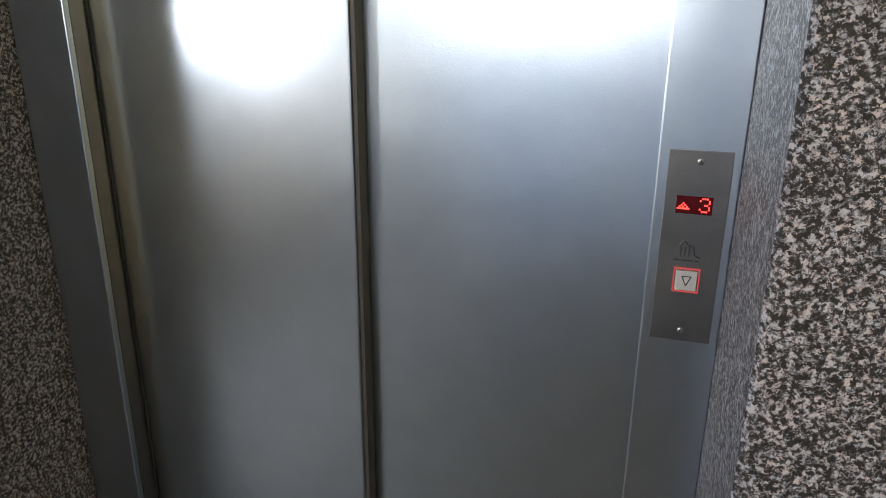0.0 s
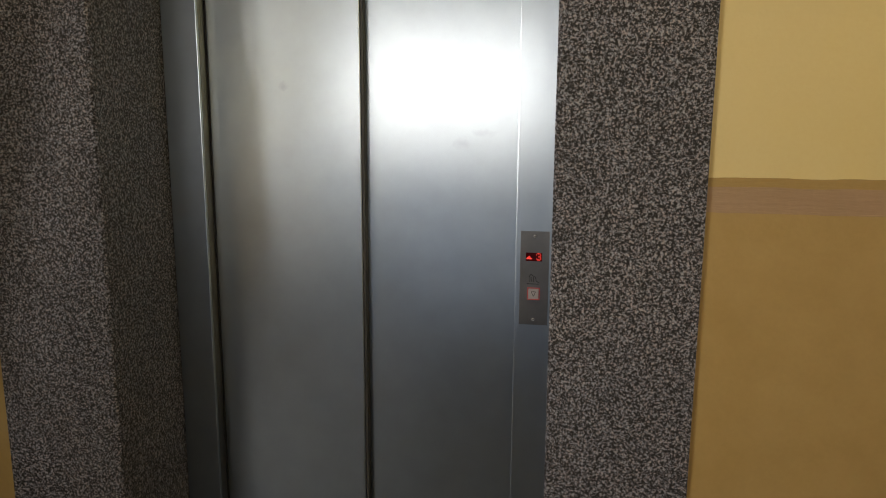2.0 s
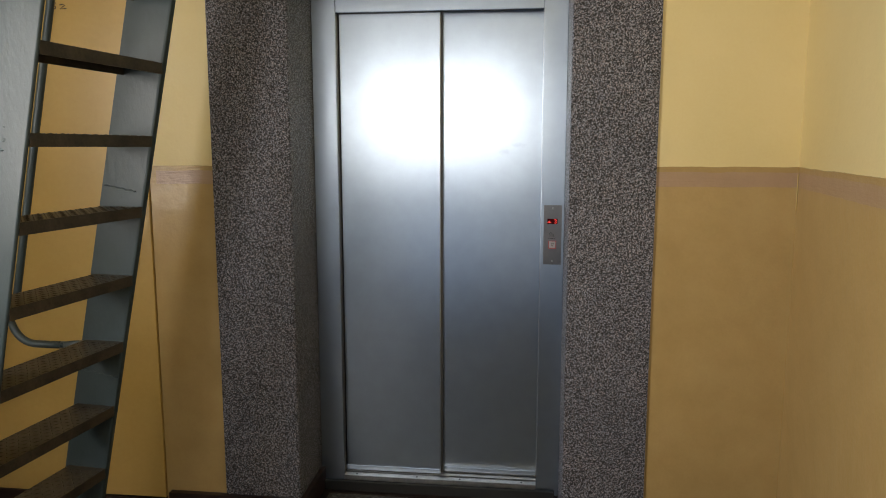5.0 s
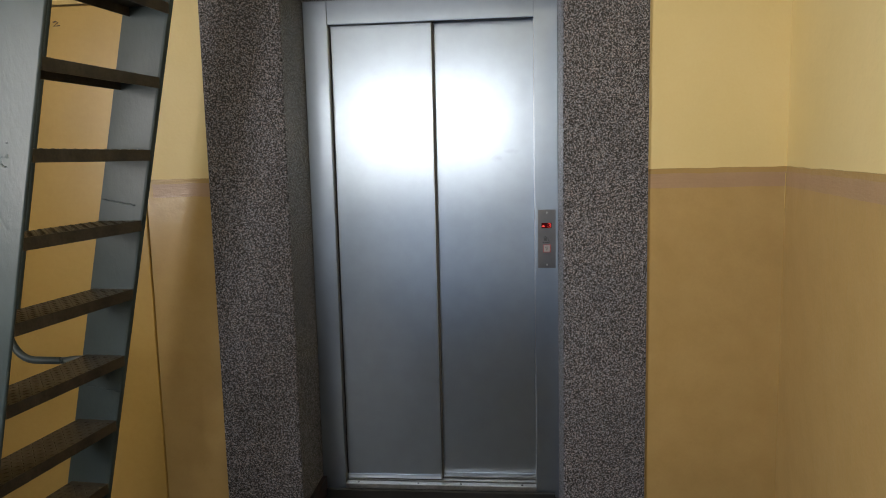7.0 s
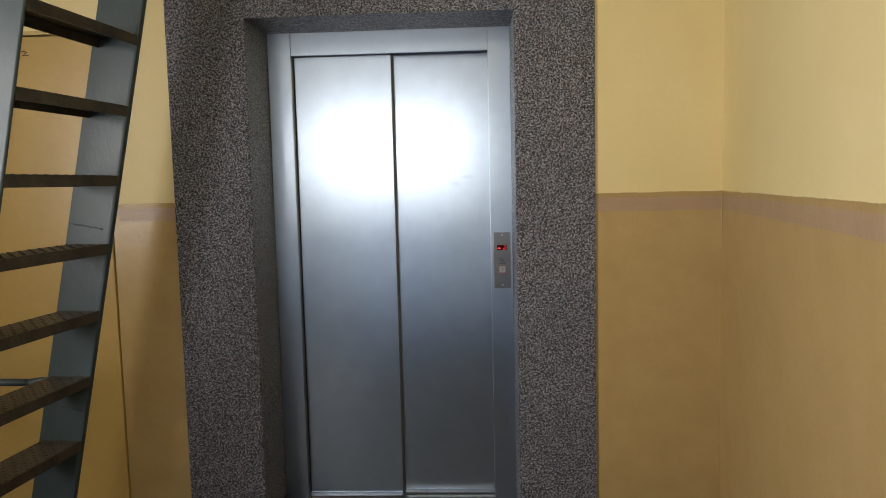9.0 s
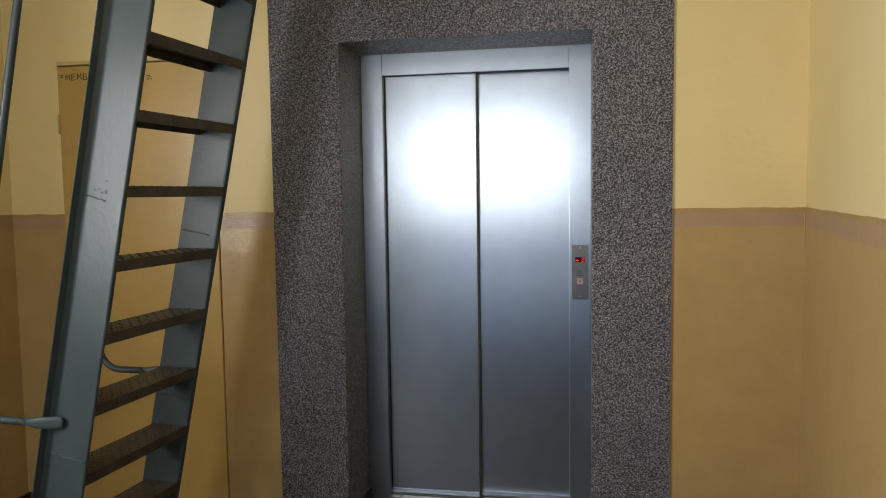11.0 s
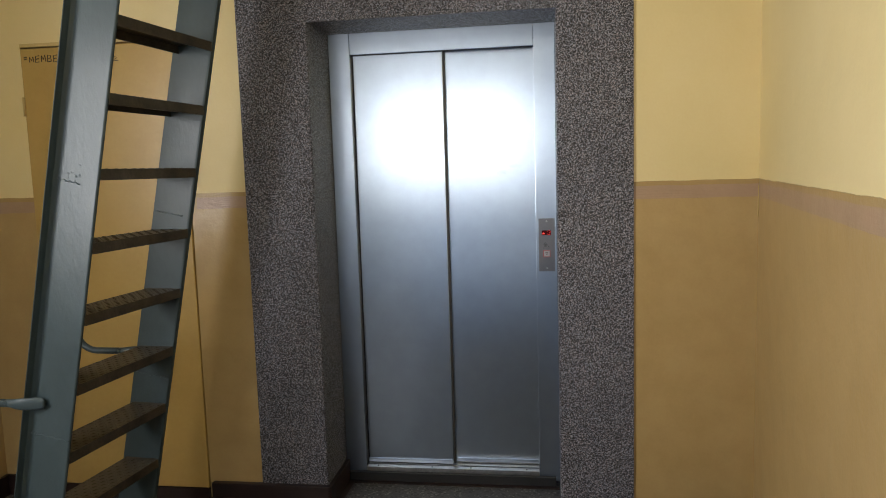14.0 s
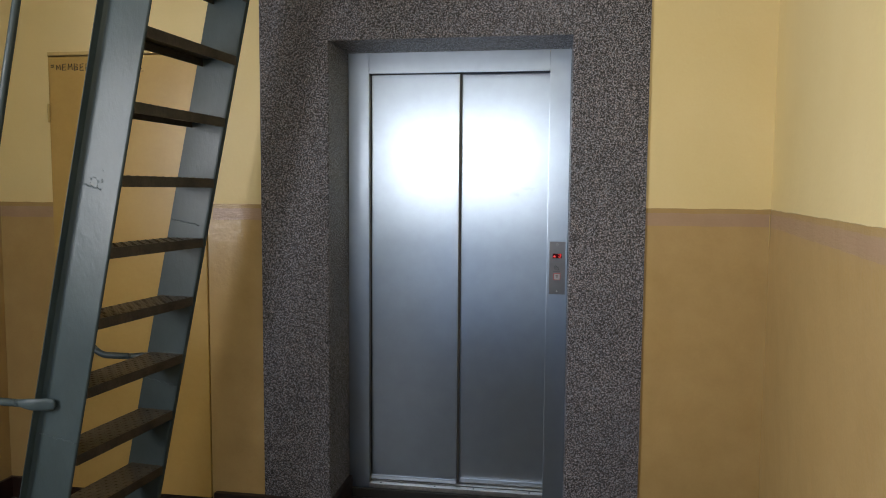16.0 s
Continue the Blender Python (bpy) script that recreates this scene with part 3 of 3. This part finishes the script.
# ---- steel ladder ----
def ladder():
    th, lean, side, span, wide = radians(5.6), 0.2102, 0.0192, 0.559, 0.171
    foot = Vector((-0.534, -1.190, FLOOR)) - (Vector((math.cos(th), -math.sin(th), 0)) * lean + Vector((math.sin(th), math.cos(th), 0)) * side) * (1.4 - FLOOR)
    top = CEIL - FLOOR - 0.002
    root = thing("ladder", "steep grey-blue painted steel ladder with chequered treads and tube handrails", "ladder", foot)
    root.rotation_euler = (0, 0, -th)

    # local axes: x away from the climber, y from the near to the far stringer, z up
    def sheared(bm):
        for v in bm.verts:
            v.co.x += lean * v.co.z
            v.co.y += side * v.co.z
        return bm

    def eased(bm, r):
        bmesh.ops.bevel(bm, geom=[e for e in bm.edges if abs(e.verts[0].co.z - e.verts[1].co.z) > 1.0], offset=r, segments=2, profile=0.5, affect="EDGES")
        return bm

    # near stringer: web with a folded edge towards the room; far stringer: folded edge towards the wall
    bm = prism(bmesh.new(), ((-wide, -0.036), (-wide + 0.0035, -0.036), (-wide + 0.006, -0.010), (-wide + 0.016, 0.0), (-0.004, 0.0), (0.0, 0.0035), (0.0, 0.010), (-wide, 0.010)), 0, top)
    part("stringer", sheared(eased(bm, 0.0016)), M_LADDER, root)
    bm = prism(bmesh.new(), ((-wide, span - 0.010), (-0.010, span - 0.010), (-0.002, span - 0.008), (0.0, span), (0.0, span + 0.012), (-0.008, span + 0.012), (-0.010, span), (-wide, span)), 0, top)
    part("stringer", sheared(eased(bm, 0.0016)), M_LADDER, root)
    # weld beads across the webs
    for y, z, w in ((-0.001, 0.604 - FLOOR, wide - 0.02), (span - 0.011, 0.663 - FLOOR, wide - 0.02), (-0.001, 1.470 - FLOOR, 0.085), (span - 0.011, 1.328 - FLOOR, 0.12)):
        bm = bmesh.new()
        pts = [(-wide + 0.012 + w * i / 12 + lean * z, y + side * z, z - 0.022 * i / 12 + 0.003 * math.sin(i * 2.1)) for i in range(13)]
        tube(bm, pts, 0.0022, 6)
        part("weld", bm, M_LADDER, root, "painted weld bead", True)
    # blobs of weld spatter under the paint of the near web
    rng = random.Random(4)
    for i in range(9):
        z, x = 1.455 - FLOOR + rng.uniform(0.0, 0.06), -wide + 0.05 + rng.uniform(0.0, 0.055)
        bm = bmesh.new()
        bmesh.ops.create_uvsphere(bm, u_segments=8, v_segments=5, radius=0.0026, matrix=Matrix.Translation((x + lean * z, side * z, z)) @ Matrix.Rotation(rng.uniform(-0.6, 0.6), 4, "Y") @ Matrix.Diagonal((rng.uniform(0.6, 2.2), 0.4, rng.uniform(0.6, 1.6), 1)))
        part("weld", bm, M_LADDER, root, "painted weld spatter", True)
    # treads: folded chequer plate
    bm = bmesh.new()
    y0, y1 = 0.0105, span - 0.0105
    add_box(bm, -0.155, -0.004, y0, y1, -0.005, 0.0)
    add_box(bm, -0.155, -0.150, y0, y1, -0.036, -0.005)
    add_box(bm, -0.009, -0.004, y0, y1, -0.036, -0.005)
    for i in range(7):
        for j in range(22):
            x, y = -0.145 + i * 0.022, y0 + 0.018 + j * 0.0232
            a = radians(55 if (i + j) % 2 else -55)
            dx, dy = math.cos(a), math.sin(a)
            c = [bm.verts.new((x + s * 0.011 * dx + t * 0.0028 * -dy, y + s * 0.011 * dy + t * 0.0028 * dx, 0.0)) for s, t in ((-1, 0), (0, -1), (1, 0), (0, 1))]
            p = bm.verts.new((x, y, 0.0030))
            for q in range(4):
                bm.faces.new((c[q], c[(q + 1) % 4], p))
    first = None
    for n in range(11):
        z = 0.294 + 0.2399 * n - FLOOR
        if z > top - 0.05:
            break
        if first is None:
            first = part("tread", bm, M_TREAD, root, "worn dark chequer-plate tread")
            t = first
        else:
            t = first.copy()
            scene.collection.objects.link(t)
        t.location = (lean * z, side * z, z)
    # handrails: tube parallel to each stringer, bent in at the foot, flattened and welded to the web
    for y, off, zc in ((-0.034, -0.488, 0.718 - FLOOR), (span - 0.024, -0.452, 0.754 - FLOOR)):
        pts = [(-wide - 0.055 + lean * zc, y + side * zc, zc - 0.002), (off + 0.10 + lean * zc, y + side * zc, zc - 0.004)]
        for i in range(1, 8):
            a = radians(90 * i / 8)
            z = zc + 0.10 - 0.104 * math.cos(a)
            pts.append((off + 0.10 - 0.10 * math.sin(a) + lean * zc, y + side * z, z))
        z = zc + 0.10
        while z < top - 0.01:
            pts.append((off + lean * z, y + side * z, z))
            z += 0.15
        pts.append((off + lean * (top - 0.004), y + side * top, top - 0.004))
        rail = part("handrail", tube(bmesh.new(), pts, 0.0135, 12), M_LADDER, root, "bent tube handrail", True)
        # the tube end, pressed flat step by step
        bm, rings = bmesh.new(), []
        reach = 0.024 if y < 0 else 0.008
        for u, ry, rz in ((-0.070, 0.0135, 0.0135), (-0.050, 0.0125, 0.0145), (-0.030, 0.0090, 0.0180), (-0.008, 0.0068, 0.0205), (0.018, 0.0062, 0.0215), (0.046, 0.0060, 0.0215), (0.060, 0.0055, 0.0185), (0.067, 0.0045, 0.0110)):
            yc = side * zc + y - (0.004 if y < 0 and u > -0.04 else 0.0) + reach * max(0.0, min(1.0, (u - 0.005) / 0.05))
            rings.append([bm.verts.new((-wide + u + lean * zc, yc + ry * math.cos(k * math.pi / 8), zc - 0.002 + rz * math.sin(k * math.pi / 8))) for k in range(16)])
        for p, q in zip(rings, rings[1:]):
            for k in range(16):
                bm.faces.new((p[k], p[(k + 1) % 16], q[(k + 1) % 16], q[k]))
        bm.faces.new(rings[0][::-1]), bm.faces.new(rings[-1])
        part("lug", bm, M_LADDER, rail, "flattened tube end welded to the stringer", True)
    return root


ladder()
